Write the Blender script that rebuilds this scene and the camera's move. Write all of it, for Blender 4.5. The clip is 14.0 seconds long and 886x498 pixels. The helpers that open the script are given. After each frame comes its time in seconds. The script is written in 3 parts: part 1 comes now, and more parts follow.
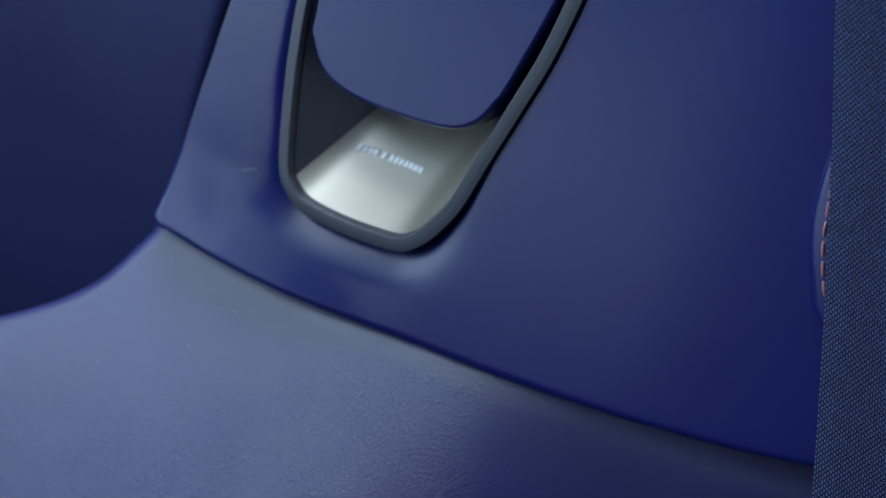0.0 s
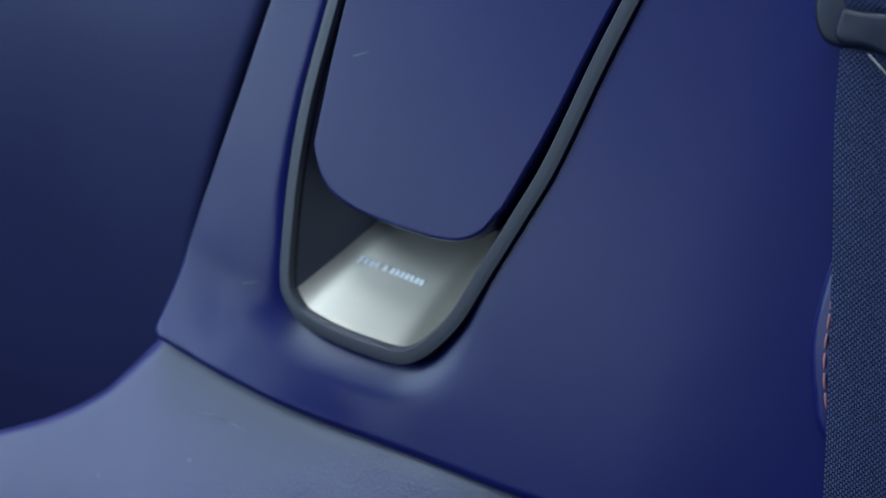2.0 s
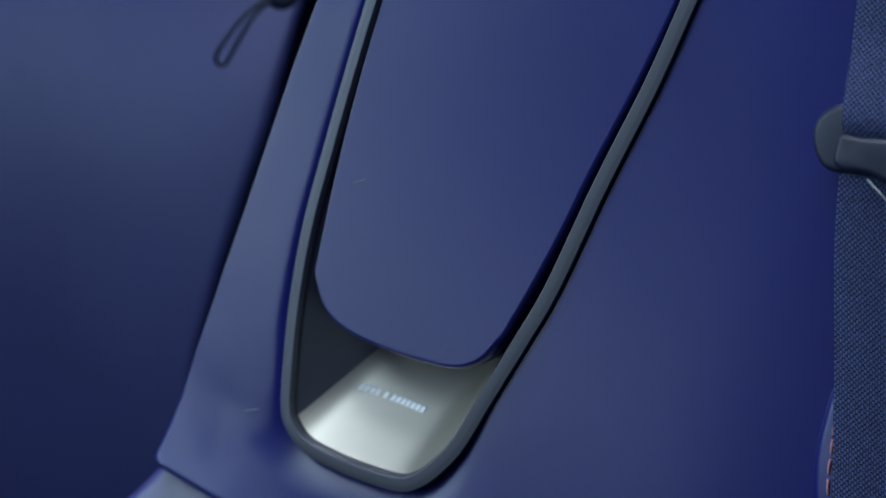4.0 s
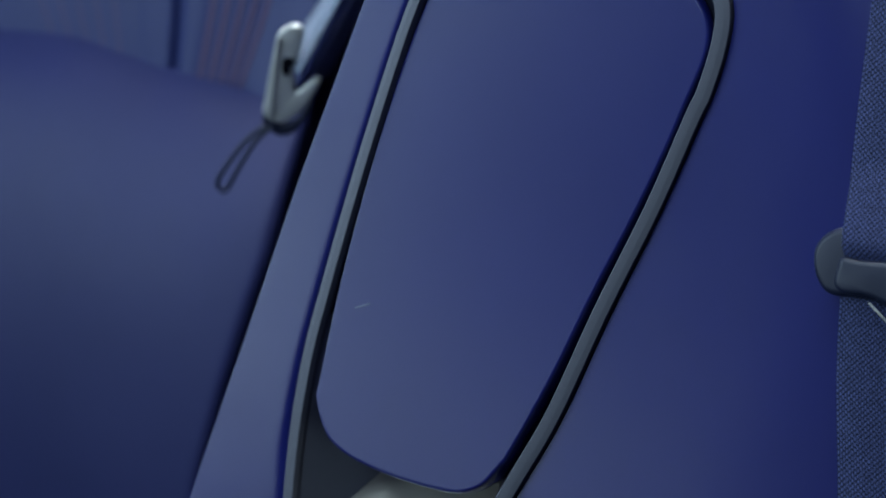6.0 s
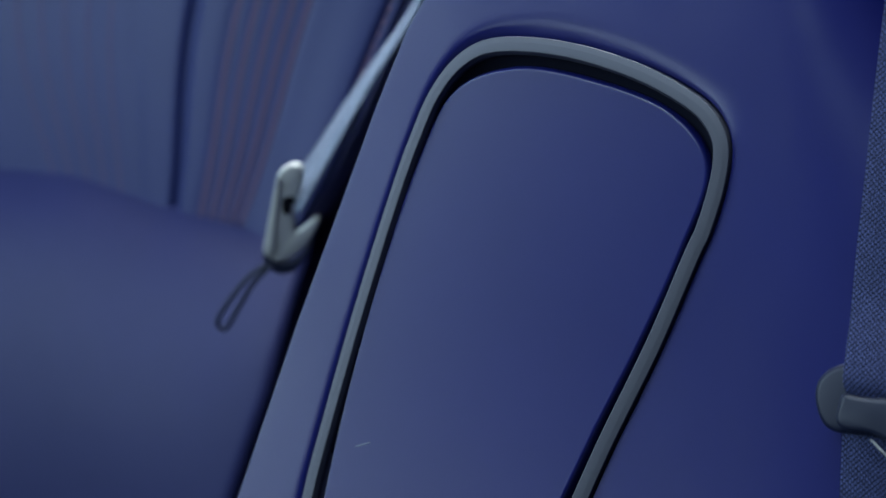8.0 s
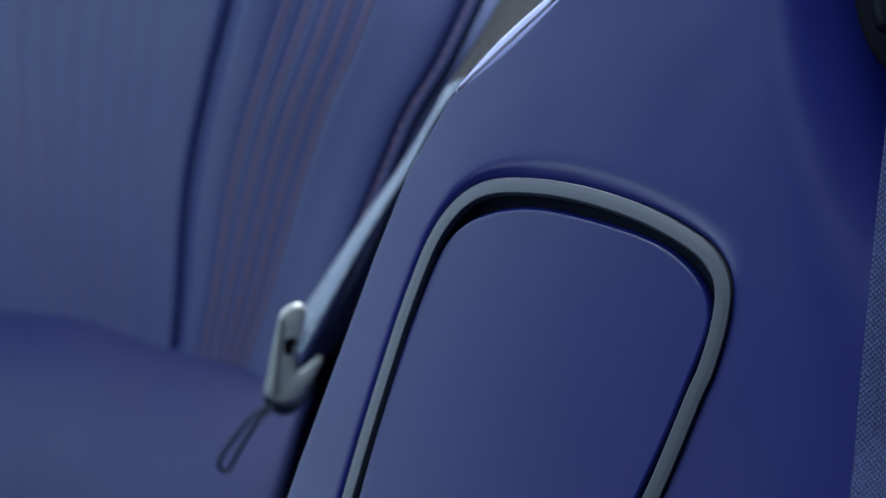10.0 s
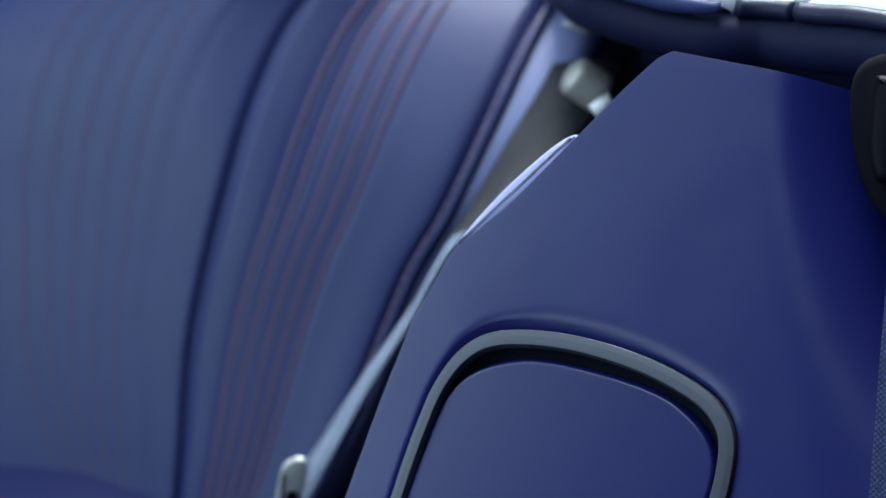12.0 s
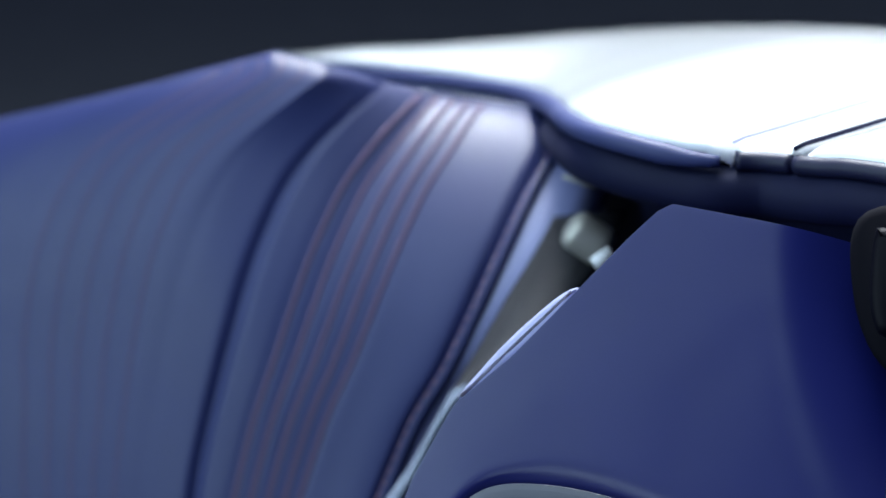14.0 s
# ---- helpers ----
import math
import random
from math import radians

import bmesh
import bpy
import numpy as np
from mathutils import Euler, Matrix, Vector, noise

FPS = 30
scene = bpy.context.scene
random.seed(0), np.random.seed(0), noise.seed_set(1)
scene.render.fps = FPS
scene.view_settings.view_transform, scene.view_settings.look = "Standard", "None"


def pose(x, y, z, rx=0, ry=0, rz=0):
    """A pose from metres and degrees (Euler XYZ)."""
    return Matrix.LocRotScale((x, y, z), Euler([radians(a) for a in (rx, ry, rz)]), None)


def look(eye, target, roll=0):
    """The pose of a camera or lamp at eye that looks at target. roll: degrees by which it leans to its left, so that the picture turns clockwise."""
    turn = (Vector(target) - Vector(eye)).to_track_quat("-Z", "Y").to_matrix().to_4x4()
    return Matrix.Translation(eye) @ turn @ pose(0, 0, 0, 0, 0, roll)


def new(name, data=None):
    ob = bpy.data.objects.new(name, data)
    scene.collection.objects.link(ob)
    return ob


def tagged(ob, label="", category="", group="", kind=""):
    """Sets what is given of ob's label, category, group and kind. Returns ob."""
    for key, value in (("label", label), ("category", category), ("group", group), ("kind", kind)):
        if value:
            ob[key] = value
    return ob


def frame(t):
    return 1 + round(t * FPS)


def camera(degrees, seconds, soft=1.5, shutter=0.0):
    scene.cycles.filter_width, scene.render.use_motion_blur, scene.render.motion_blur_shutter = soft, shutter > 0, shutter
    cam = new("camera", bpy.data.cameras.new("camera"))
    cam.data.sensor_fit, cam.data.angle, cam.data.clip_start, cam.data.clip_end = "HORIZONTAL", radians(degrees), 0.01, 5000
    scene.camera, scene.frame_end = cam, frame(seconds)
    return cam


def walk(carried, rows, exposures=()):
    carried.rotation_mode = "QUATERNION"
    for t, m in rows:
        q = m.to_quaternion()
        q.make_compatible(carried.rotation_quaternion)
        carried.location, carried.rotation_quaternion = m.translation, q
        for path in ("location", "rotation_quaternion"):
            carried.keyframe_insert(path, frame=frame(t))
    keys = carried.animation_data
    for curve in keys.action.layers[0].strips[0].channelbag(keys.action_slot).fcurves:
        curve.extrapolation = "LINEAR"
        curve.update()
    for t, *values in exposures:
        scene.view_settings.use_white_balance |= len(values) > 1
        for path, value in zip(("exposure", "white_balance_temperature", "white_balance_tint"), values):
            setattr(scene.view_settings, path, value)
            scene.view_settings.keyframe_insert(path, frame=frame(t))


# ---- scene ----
# The camera stands still and tilts up.
cam = camera(23.31, 14.0, 1.4)
cam.data.dof.use_dof = True
cam.data.dof.focus_distance = 1.02
cam.data.dof.aperture_fstop = 5.3
EYE = (0, 0, 1.2)
walk(cam, [(t, pose(*EYE, rx, ry, rz)) for t, rx, ry, rz in (
    (0.0, 46.500, 0.000, -45.000), (0.5, 47.182, 0.025, -45.012), (1.0, 47.939, 0.050, -45.025),
    (1.5, 48.673, 0.079, -45.042), (2.0, 49.505, 0.110, -45.060), (2.5, 50.331, 0.159, -45.093),
    (3.0, 51.235, 0.213, -45.130), (5.5, 55.290, 0.390, -45.222), (6.0, 56.192, 0.429, -45.234),
    (6.5, 57.012, 0.466, -45.254), (7.0, 57.904, 0.522, -45.283), (7.5, 58.875, 0.567, -45.312),
    (8.0, 59.868, 0.604, -45.336), (10.5, 64.636, 0.802, -45.362), (11.0, 65.693, 0.867, -45.377),
    (11.5, 66.670, 0.905, -45.388), (12.0, 67.681, 0.945, -45.384), (12.5, 68.646, 1.004, -45.395),
    (13.0, 69.668, 1.057, -45.405), (13.5, 70.617, 1.110, -45.417), (14.0, 71.770, 1.140, -45.423))],
    [(0.0, 0.0), (14.0, 0.0)])

# ---- light: an open car in an exhibition hall, lit by added, unseen lamps ----
world = bpy.data.worlds.new("hall")
world.use_nodes = True
scene.world = world
world.node_tree.nodes["Background"].inputs["Color"].default_value = (0.20, 0.30, 0.62, 1)
world.node_tree.nodes["Background"].inputs["Strength"].default_value = 0.09


def area_lamp(name, eye, target, sx, sy, watts, color, spread=180):
    data = bpy.data.lights.new(name, "AREA")
    data.shape, data.size, data.size_y = "RECTANGLE", sx, sy
    data.energy, data.color, data.spread = watts, color, radians(spread)
    ob = new(name, data)
    ob.matrix_world = look(eye, target)
    return ob


# unseen side lamp, added for sheen on the panel and the seat
area_lamp("hall_light", (-1.37, 2.38, 1.55), (0.6, 0.8, 0.6), 1.6, 1.95, 46, (0.62, 0.85, 1.0))
# unseen overhead lamp, added to brighten the ledge and the swell under the rim
area_lamp("ceiling_light", (-0.62, 1.22, 2.9), (0.6, 0.7, 0.5), 1.0, 1.0, 22, (0.68, 0.86, 1.0))
# unseen low lamp, added for sheen on the lower panel
area_lamp("hall_light", (-1.65, 1.38, 0.60), (0.65, 0.6, 0.45), 1.6, 0.8, 14.5, (0.64, 0.84, 1.0))
# unseen high lamp, added for sheen on the backrest's outer bolster
area_lamp("hall_light", (-1.05, 0.65, 3.1), (0.95, 0.95, 0.75), 1.0, 1.0, 11, (0.60, 0.84, 1.0))
# unseen narrow lamp, added to whiten the painted shoulder
area_lamp("hall_light", (2.2, 1.7, 2.9), (1.28, 0.40, 0.9), 1.6, 1.2, 31, (0.90, 0.95, 1.0), 48)
# unseen overhead lamp, added to brighten the backrest's crest and the cushion
area_lamp("ceiling_light", (1.05, 0.95, 2.9), (0.8, 1.0, 0.6), 1.5, 1.5, 44, (0.76, 0.90, 1.0))


# ---- materials ----
def mat(name, color, rough=0.5, metal=0.0, **more):
    m = bpy.data.materials.new(name)
    m.use_nodes = True
    b = m.node_tree.nodes["Principled BSDF"]
    b.inputs["Base Color"].default_value = (*color, 1)
    b.inputs["Roughness"].default_value = rough
    b.inputs["Metallic"].default_value = metal
    for key, value in more.items():
        b.inputs[key.replace("_", " ")].default_value = value
    return m


def link(m, kind, **settings):
    n = m.node_tree.nodes.new(kind)
    for key, value in settings.items():
        n.inputs[key].default_value = value
    return n


def coords(m):
    return m.node_tree.nodes.new("ShaderNodeTexCoord").outputs["Object"]


def leather(name, dark, light, rough, grain, scale=620.0, wrinkle=0.0, sheen=0.9, vary=0.06):
    """Grained hide: fine pebbles, broad tone changes, patchy gloss, a few creases."""
    m = mat(name, dark, rough, 0.0, Specular_IOR_Level=sheen)
    nt = m.node_tree
    b = nt.nodes["Principled BSDF"]
    co = coords(m)
    broad = link(m, "ShaderNodeTexNoise", Scale=9.0, Detail=5.0, Roughness=0.6)
    nt.links.new(co, broad.inputs["Vector"])
    ramp = nt.nodes.new("ShaderNodeValToRGB")
    ramp.color_ramp.elements[0].position, ramp.color_ramp.elements[1].position = 0.3, 0.75
    ramp.color_ramp.elements[0].color, ramp.color_ramp.elements[1].color = (*dark, 1), (*light, 1)
    nt.links.new(broad.outputs["Fac"], ramp.inputs["Fac"])
    nt.links.new(ramp.outputs["Color"], b.inputs["Base Color"])
    span = link(m, "ShaderNodeMapRange")
    span.inputs["To Min"].default_value, span.inputs["To Max"].default_value = rough - vary, rough + vary
    patch = link(m, "ShaderNodeTexNoise", Scale=38.0, Detail=6.0, Roughness=0.7)
    nt.links.new(co, patch.inputs["Vector"])
    nt.links.new(patch.outputs["Fac"], span.inputs["Value"])
    nt.links.new(span.outputs["Result"], b.inputs["Roughness"])
    cells = link(m, "ShaderNodeTexVoronoi", Scale=scale)
    cells.feature = "SMOOTH_F1"
    warp = link(m, "ShaderNodeTexNoise", Scale=scale * 0.4, Detail=3.0)
    nt.links.new(co, warp.inputs["Vector"])
    mix = nt.nodes.new("ShaderNodeMixRGB")
    mix.inputs["Fac"].default_value = 0.0012
    nt.links.new(co, mix.inputs[1])
    nt.links.new(warp.outputs["Color"], mix.inputs[2])
    nt.links.new(mix.outputs["Color"], cells.inputs["Vector"])
    bump = link(m, "ShaderNodeBump", Strength=grain, Distance=0.0006)
    nt.links.new(cells.outputs["Distance"], bump.inputs["Height"])
    if wrinkle:
        # the grain is worn smooth in places
        worn = link(m, "ShaderNodeTexNoise", Scale=11.0, Detail=3.0, Roughness=0.6)
        nt.links.new(co, worn.inputs["Vector"])
        keep = link(m, "ShaderNodeMapRange")
        keep.inputs["From Min"].default_value, keep.inputs["From Max"].default_value = 0.46, 0.95
        keep.inputs["To Min"].default_value, keep.inputs["To Max"].default_value = grain * 0.15, grain
        split = nt.nodes.new("ShaderNodeSeparateXYZ")
        nt.links.new(co, split.inputs[0])
        lean = nt.nodes.new("ShaderNodeMath")
        lean.operation, lean.inputs[1].default_value = "MULTIPLY_ADD", -5.0
        nt.links.new(split.outputs["Y"], lean.inputs[0])
        nt.links.new(worn.outputs["Fac"], lean.inputs[2])
        left = link(m, "ShaderNodeMapRange", **{"From Min": -0.3, "From Max": 0.03, "To Min": -0.54, "To Max": 0.05})
        nt.links.new(split.outputs["X"], left.inputs["Value"])
        right = link(m, "ShaderNodeMapRange", **{"From Min": 0.05, "From Max": 0.20, "To Min": 0.0, "To Max": -0.8})
        nt.links.new(split.outputs["X"], right.inputs["Value"])
        both = nt.nodes.new("ShaderNodeMath")
        nt.links.new(left.outputs["Result"], both.inputs[0])
        nt.links.new(right.outputs["Result"], both.inputs[1])
        side_lean = nt.nodes.new("ShaderNodeMath")
        nt.links.new(both.outputs[0], side_lean.inputs[0])
        nt.links.new(lean.outputs[0], side_lean.inputs[1])
        nt.links.new(side_lean.outputs[0], keep.inputs["Value"])
        nt.links.new(keep.outputs["Result"], bump.inputs["Strength"])
        turn = nt.nodes.new("ShaderNodeMapping")
        turn.inputs["Rotation"].default_value = (0, 0, 0.52)
        nt.links.new(co, turn.inputs["Vector"])
        stretch = nt.nodes.new("ShaderNodeMapping")
        stretch.inputs["Scale"].default_value = (1.0, 0.13, 1.0)
        nt.links.new(turn.outputs["Vector"], stretch.inputs["Vector"])
        soft = link(m, "ShaderNodeTexNoise", Scale=85.0, Detail=3.0, Distortion=0.4)
        nt.links.new(stretch.outputs["Vector"], soft.inputs["Vector"])
        mid = nt.nodes.new("ShaderNodeMath")
        mid.operation, mid.inputs[1].default_value = "SUBTRACT", 0.5
        nt.links.new(soft.outputs["Fac"], mid.inputs[0])
        side = nt.nodes.new("ShaderNodeMath")
        side.operation = "ABSOLUTE"
        nt.links.new(mid.outputs[0], side.inputs[0])
        crease = link(m, "ShaderNodeMapRange")
        crease.inputs["From Max"].default_value = 0.018
        nt.links.new(side.outputs[0], crease.inputs["Value"])
        fold = link(m, "ShaderNodeBump", Strength=wrinkle, Distance=0.0010)
        nt.links.new(crease.outputs["Result"], fold.inputs["Height"])
        share = link(m, "ShaderNodeMapRange")
        share.inputs["From Min"].default_value, share.inputs["From Max"].default_value = 0.50, 0.80
        share.inputs["To Min"].default_value, share.inputs["To Max"].default_value = 0.0, wrinkle
        nt.links.new(side_lean.outputs[0], share.inputs["Value"])
        nt.links.new(share.outputs["Result"], fold.inputs["Strength"])
        nt.links.new(bump.outputs["Normal"], fold.inputs["Normal"])
        nt.links.new(fold.outputs["Normal"], b.inputs["Normal"])
    else:
        nt.links.new(bump.outputs["Normal"], b.inputs["Normal"])
    return m


def brushed(name, color, rough, metal, grain=0.05, spec=0.5):
    """Satin metal or plastic with fine speckle."""
    m = mat(name, color, rough, metal, Specular_IOR_Level=spec)
    nt = m.node_tree
    b = nt.nodes["Principled BSDF"]
    n = link(m, "ShaderNodeTexNoise", Scale=420.0, Detail=4.0)
    nt.links.new(coords(m), n.inputs["Vector"])
    span = link(m, "ShaderNodeMapRange")
    span.inputs["To Min"].default_value, span.inputs["To Max"].default_value = rough - 0.05, rough + 0.06
    nt.links.new(n.outputs["Fac"], span.inputs["Value"])
    nt.links.new(span.outputs["Result"], b.inputs["Roughness"])
    bump = link(m, "ShaderNodeBump", Strength=grain, Distance=0.0003)
    nt.links.new(n.outputs["Fac"], bump.inputs["Height"])
    nt.links.new(bump.outputs["Normal"], b.inputs["Normal"])
    return m


def webbing(name, thread, gap):
    """Woven belt: rows of short threads, offset row by row."""
    m = mat(name, thread, 0.7, 0.0, Specular_IOR_Level=0.15)
    nt = m.node_tree
    b = nt.nodes["Principled BSDF"]
    weave = nt.nodes.new("ShaderNodeTexBrick")
    for key, value in (("Scale", 1.0), ("Mortar Size", 0.00028), ("Mortar Smooth", 0.5), ("Bias", -0.2),
                       ("Brick Width", 0.00125), ("Row Height", 0.00125)):
        weave.inputs[key].default_value = value
    weave.inputs["Color1"].default_value = (*thread, 1)
    weave.inputs["Color2"].default_value = (*[c * 0.7 for c in thread], 1)
    weave.inputs["Mortar"].default_value = (*gap, 1)
    co = nt.nodes.new("ShaderNodeTexCoord").outputs["UV"]
    squash = nt.nodes.new("ShaderNodeMapping")
    squash.inputs["Scale"].default_value = (0.5, 1.0, 1.0)
    nt.links.new(co, squash.inputs["Vector"])
    nt.links.new(squash.outputs["Vector"], weave.inputs["Vector"])
    nt.links.new(weave.outputs["Color"], b.inputs["Base Color"])
    bump = link(m, "ShaderNodeBump", Strength=0.8, Distance=0.0005)
    bump.invert = True
    nt.links.new(weave.outputs["Fac"], bump.inputs["Height"])
    nt.links.new(bump.outputs["Normal"], b.inputs["Normal"])
    return m


BLUE = leather("blue_leather", (0.0058, 0.0090, 0.096), (0.0067, 0.0103, 0.110), 0.31, 0.04, 900.0, 0.0, 0.5, 0.015)
LEDGE = leather("grained_blue_leather", (0.0130, 0.0150, 0.088), (0.0155, 0.0180, 0.102), 0.40, 0.80, 1300.0, 0.15, 0.9)
SEAT = leather("seat_leather", (0.0165, 0.025, 0.103), (0.020, 0.029, 0.120), 0.50, 0.06, 620.0, 0.0, 0.42)
CUSHION = leather("cushion_leather", (0.014, 0.018, 0.078), (0.018, 0.022, 0.092), 0.54, 0.06, 620.0, 0.0, 0.30)
# blue leather with light from above put into its paler base colour
LIT_STRIP = leather("brightened_blue_leather", (0.17, 0.20, 0.42), (0.19, 0.22, 0.46), 0.45, 0.06)
BEZEL = brushed("satin_grey_metal", (0.066, 0.071, 0.094), 0.47, 0.40)
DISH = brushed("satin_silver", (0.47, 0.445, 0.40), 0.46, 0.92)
# darker copy of the dish's silver, for its shaded left wall
DISH_SHADED = brushed("shaded_silver", (0.115, 0.125, 0.165), 0.50, 0.8)
ROLLER = brushed("dull_silver", (0.50, 0.49, 0.45), 0.50, 0.5)
PRINT = mat("pale_print", (0.93, 0.94, 0.98), 0.5)
# near black, standing for shade in the gap round the loudspeaker cover
GAP_SHADE = mat("near_black_shade", (0.004, 0.005, 0.012), 0.8, 0.0, Specular_IOR_Level=0.08)
# pale colour of the panel edge's painted glint and of one shut line
GLINT_AND_SEAL = mat("pale_glint_and_seal", (0.35, 0.37, 0.60), 0.45)
BLACK = brushed("black_plastic", (0.004, 0.004, 0.007), 0.75, 0.0, 0.05, 0.04)
GLOSS = mat("gloss_black", (0.003, 0.003, 0.006), 0.45, 0.0, Specular_IOR_Level=0.05)
RUBBER = brushed("rubber", (0.006, 0.008, 0.032), 0.65, 0.0, 0.05, 0.15)
TONGUE = brushed("tongue_plastic", (0.008, 0.012, 0.030), 0.42, 0.0, 0.05, 0.35)
THREAD = mat("faded_thread", (0.19, 0.125, 0.21), 0.6)
CORAL = mat("coral_thread", (0.36, 0.15, 0.17), 0.6)
SCUFF = mat("rubbed_leather", (0.15, 0.175, 0.25), 0.55)
SEAM_DEEP = mat("faded_coral_seam", (0.058, 0.040, 0.105), 0.7)
SEAM = mat("dull_coral_seam", (0.078, 0.046, 0.104), 0.7)
STEEL = brushed("buckle_steel", (0.46, 0.47, 0.46), 0.46, 0.45)
WEB = webbing("blue_webbing", (0.068, 0.087, 0.212), (0.0030, 0.0045, 0.020))
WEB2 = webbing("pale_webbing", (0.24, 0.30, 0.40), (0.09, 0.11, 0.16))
# darker copy of the rear strap's webbing, for its shaded run
WEB2_SHADED = webbing("shaded_webbing", (0.040, 0.044, 0.052), (0.008, 0.008, 0.012))
PAINT = mat("pale_car_paint", (0.86, 0.89, 0.93), 0.3, 0.0, Coat_Weight=1.0, Coat_Roughness=0.05)
BLUE_LIP = mat("blue_lip", (0.008, 0.010, 0.034), 0.5, 0.0, Specular_IOR_Level=0.3)
MOULD = mat("blue_moulding", (0.035, 0.045, 0.13), 0.55, 0.0, Specular_IOR_Level=0.25)
CARPET = leather("dark_carpet", (0.006, 0.007, 0.016), (0.010, 0.011, 0.024), 0.9, 0.5, 400.0, 0.0, 0.2)
FLOOR = leather("hall_floor", (0.15, 0.15, 0.17), (0.19, 0.19, 0.21), 0.5, 0.02, 50.0, 0.0, 0.4)


# ---- building helpers ----
def mesh_from(name, verts, faces, material, parent=None, label="", smooth=True, uvs=None):
    me = bpy.data.meshes.new(name)
    me.from_pydata([tuple(v) for v in verts], [], faces)
    me.materials.append(material)
    if uvs:
        layer = me.uv_layers.new(name="weave")
        for loop in me.loops:
            layer.data[loop.index].uv = uvs[loop.vertex_index]
    bm = bmesh.new()
    bm.from_mesh(me)
    bmesh.ops.recalc_face_normals(bm, faces=bm.faces)
    for f in bm.faces:
        f.smooth = smooth
    bm.to_mesh(me)
    bm.free()
    ob = new(name, me)
    if parent is not None:
        ob.parent = parent
    if label:
        tagged(ob, label)
    return ob


def grid(rows, closed=False):
    """Verts and quads from rows of equally many points; closed joins each row's ends."""
    n = len(rows[0])
    verts = [p for r in rows for p in r]
    faces = []
    for i in range(len(rows) - 1):
        for j in range(n if closed else n - 1):
            k = (j + 1) % n
            faces.append((i * n + j, i * n + k, (i + 1) * n + k, (i + 1) * n + j))
    return verts, faces


def spline(points, count, closed=False):
    """Evenly spaced points on a Catmull-Rom curve through the given ones."""
    pts = [np.array(p, float) for p in points]
    n = len(pts)
    out = []
    for i in range(n if closed else n - 1):
        if closed:
            a, b, c, d = (pts[(i + k) % n] for k in (-1, 0, 1, 2))
        else:
            b, c = pts[i], pts[i + 1]
            a = pts[i - 1] if i else 2 * b - c
            d = pts[i + 2] if i + 2 < n else 2 * c - b
        for s in np.linspace(0, 1, 16, endpoint=False):
            out.append(0.5 * (2 * b + (c - a) * s + (2 * a - 5 * b + 4 * c - d) * s ** 2 + (3 * b - a - 3 * c + d) * s ** 3))
    out.append(pts[0] if closed else pts[-1])
    out = np.array(out)
    run = np.concatenate([[0], np.cumsum(np.linalg.norm(np.diff(out, axis=0), axis=1))])
    marks = np.linspace(0, run[-1], count, endpoint=not closed)
    return np.stack([np.interp(marks, run, out[:, k]) for k in range(out.shape[1])], 1)


def inset(loop, d):
    """A closed planar loop moved inwards by d."""
    t = np.roll(loop, -1, 0) - np.roll(loop, 1, 0)
    t /= np.linalg.norm(t, axis=1)[:, None]
    n = np.stack([-t[:, 1], t[:, 0]], 1)
    area = np.sum(loop[:, 0] * np.roll(loop[:, 1], -1) - np.roll(loop[:, 0], -1) * loop[:, 1])
    return loop + n * d * (1 if area > 0 else -1)


def lift(loop, c):
    return [(p[0], p[1], c) for p in loop]


def capped(rows):
    """A closed-ring grid whose last ring is filled."""
    v, f = grid(rows, True)
    n = len(rows[0])
    f.append(tuple(range(len(v) - n, len(v))))
    return v, f


def prism(outline, c0, c1, r):
    """A plate with rounded rims: outline in the plane, from height c0 to c1."""
    o = np.array(outline)
    rows = [lift(inset(o, r), c0), lift(o, c0 + r)]
    rows += [lift(inset(o, r * (1 - math.cos(q))), c1 - r + r * math.sin(q)) for q in (0, 0.5, 1.0, 1.57)]
    v, f = capped(rows)
    f.append(tuple(range(len(o)))[::-1])
    return v, f


def ribbon(centre, across, thick=0.0012):
    """A webbing strap along centre points; across holds the half-width vectors. Also gives weave coordinates."""
    c, a = np.array(centre, float), np.array(across, float)
    run = np.concatenate([[0], np.cumsum(np.linalg.norm(np.diff(c, axis=0), axis=1))])
    rows, uvs = [], []
    for i in range(len(c)):
        t = c[min(i + 1, len(c) - 1)] - c[max(i - 1, 0)]
        n = np.cross(t, a[i])
        n = n / np.linalg.norm(n) * thick / 2
        w = np.linalg.norm(a[i])
        ring = [(-1, 1), (-0.5, 1), (0, 1), (0.5, 1), (1, 1), (1, -1), (0, -1), (-1, -1)]
        rows.append([c[i] + a[i] * s + n * (k if abs(s) < 1 else 0.5 * k) for s, k in ring])
        uvs += [(run[i], s * w) for s, k in ring]
    v, f = grid(rows, True)
    return v, f, uvs


def tube(points, radius, sides=8, ref=(0.3, 0.2, 0.93)):
    p = np.array(points, float)
    radius = np.broadcast_to(np.array(radius, float), (len(p),))
    rows = []
    for i in range(len(p)):
        t = p[min(i + 1, len(p) - 1)] - p[max(i - 1, 0)]
        t /= np.linalg.norm(t)
        a = np.cross(t, ref)
        a /= np.linalg.norm(a)
        b = np.cross(t, a)
        rows.append([p[i] + radius[i] * (a * math.cos(q) + b * math.sin(q)) for q in np.linspace(0, 2 * math.pi, sides, endpoint=False)])
    v, f = capped(rows)
    f.append(tuple(range(sides))[::-1])
    return v, f


def base(name, m, label, category, group="", kind=""):
    ob = new(name)
    ob.empty_display_size = 0.05
    ob.matrix_world = m
    return tagged(ob, label, category, group, kind)


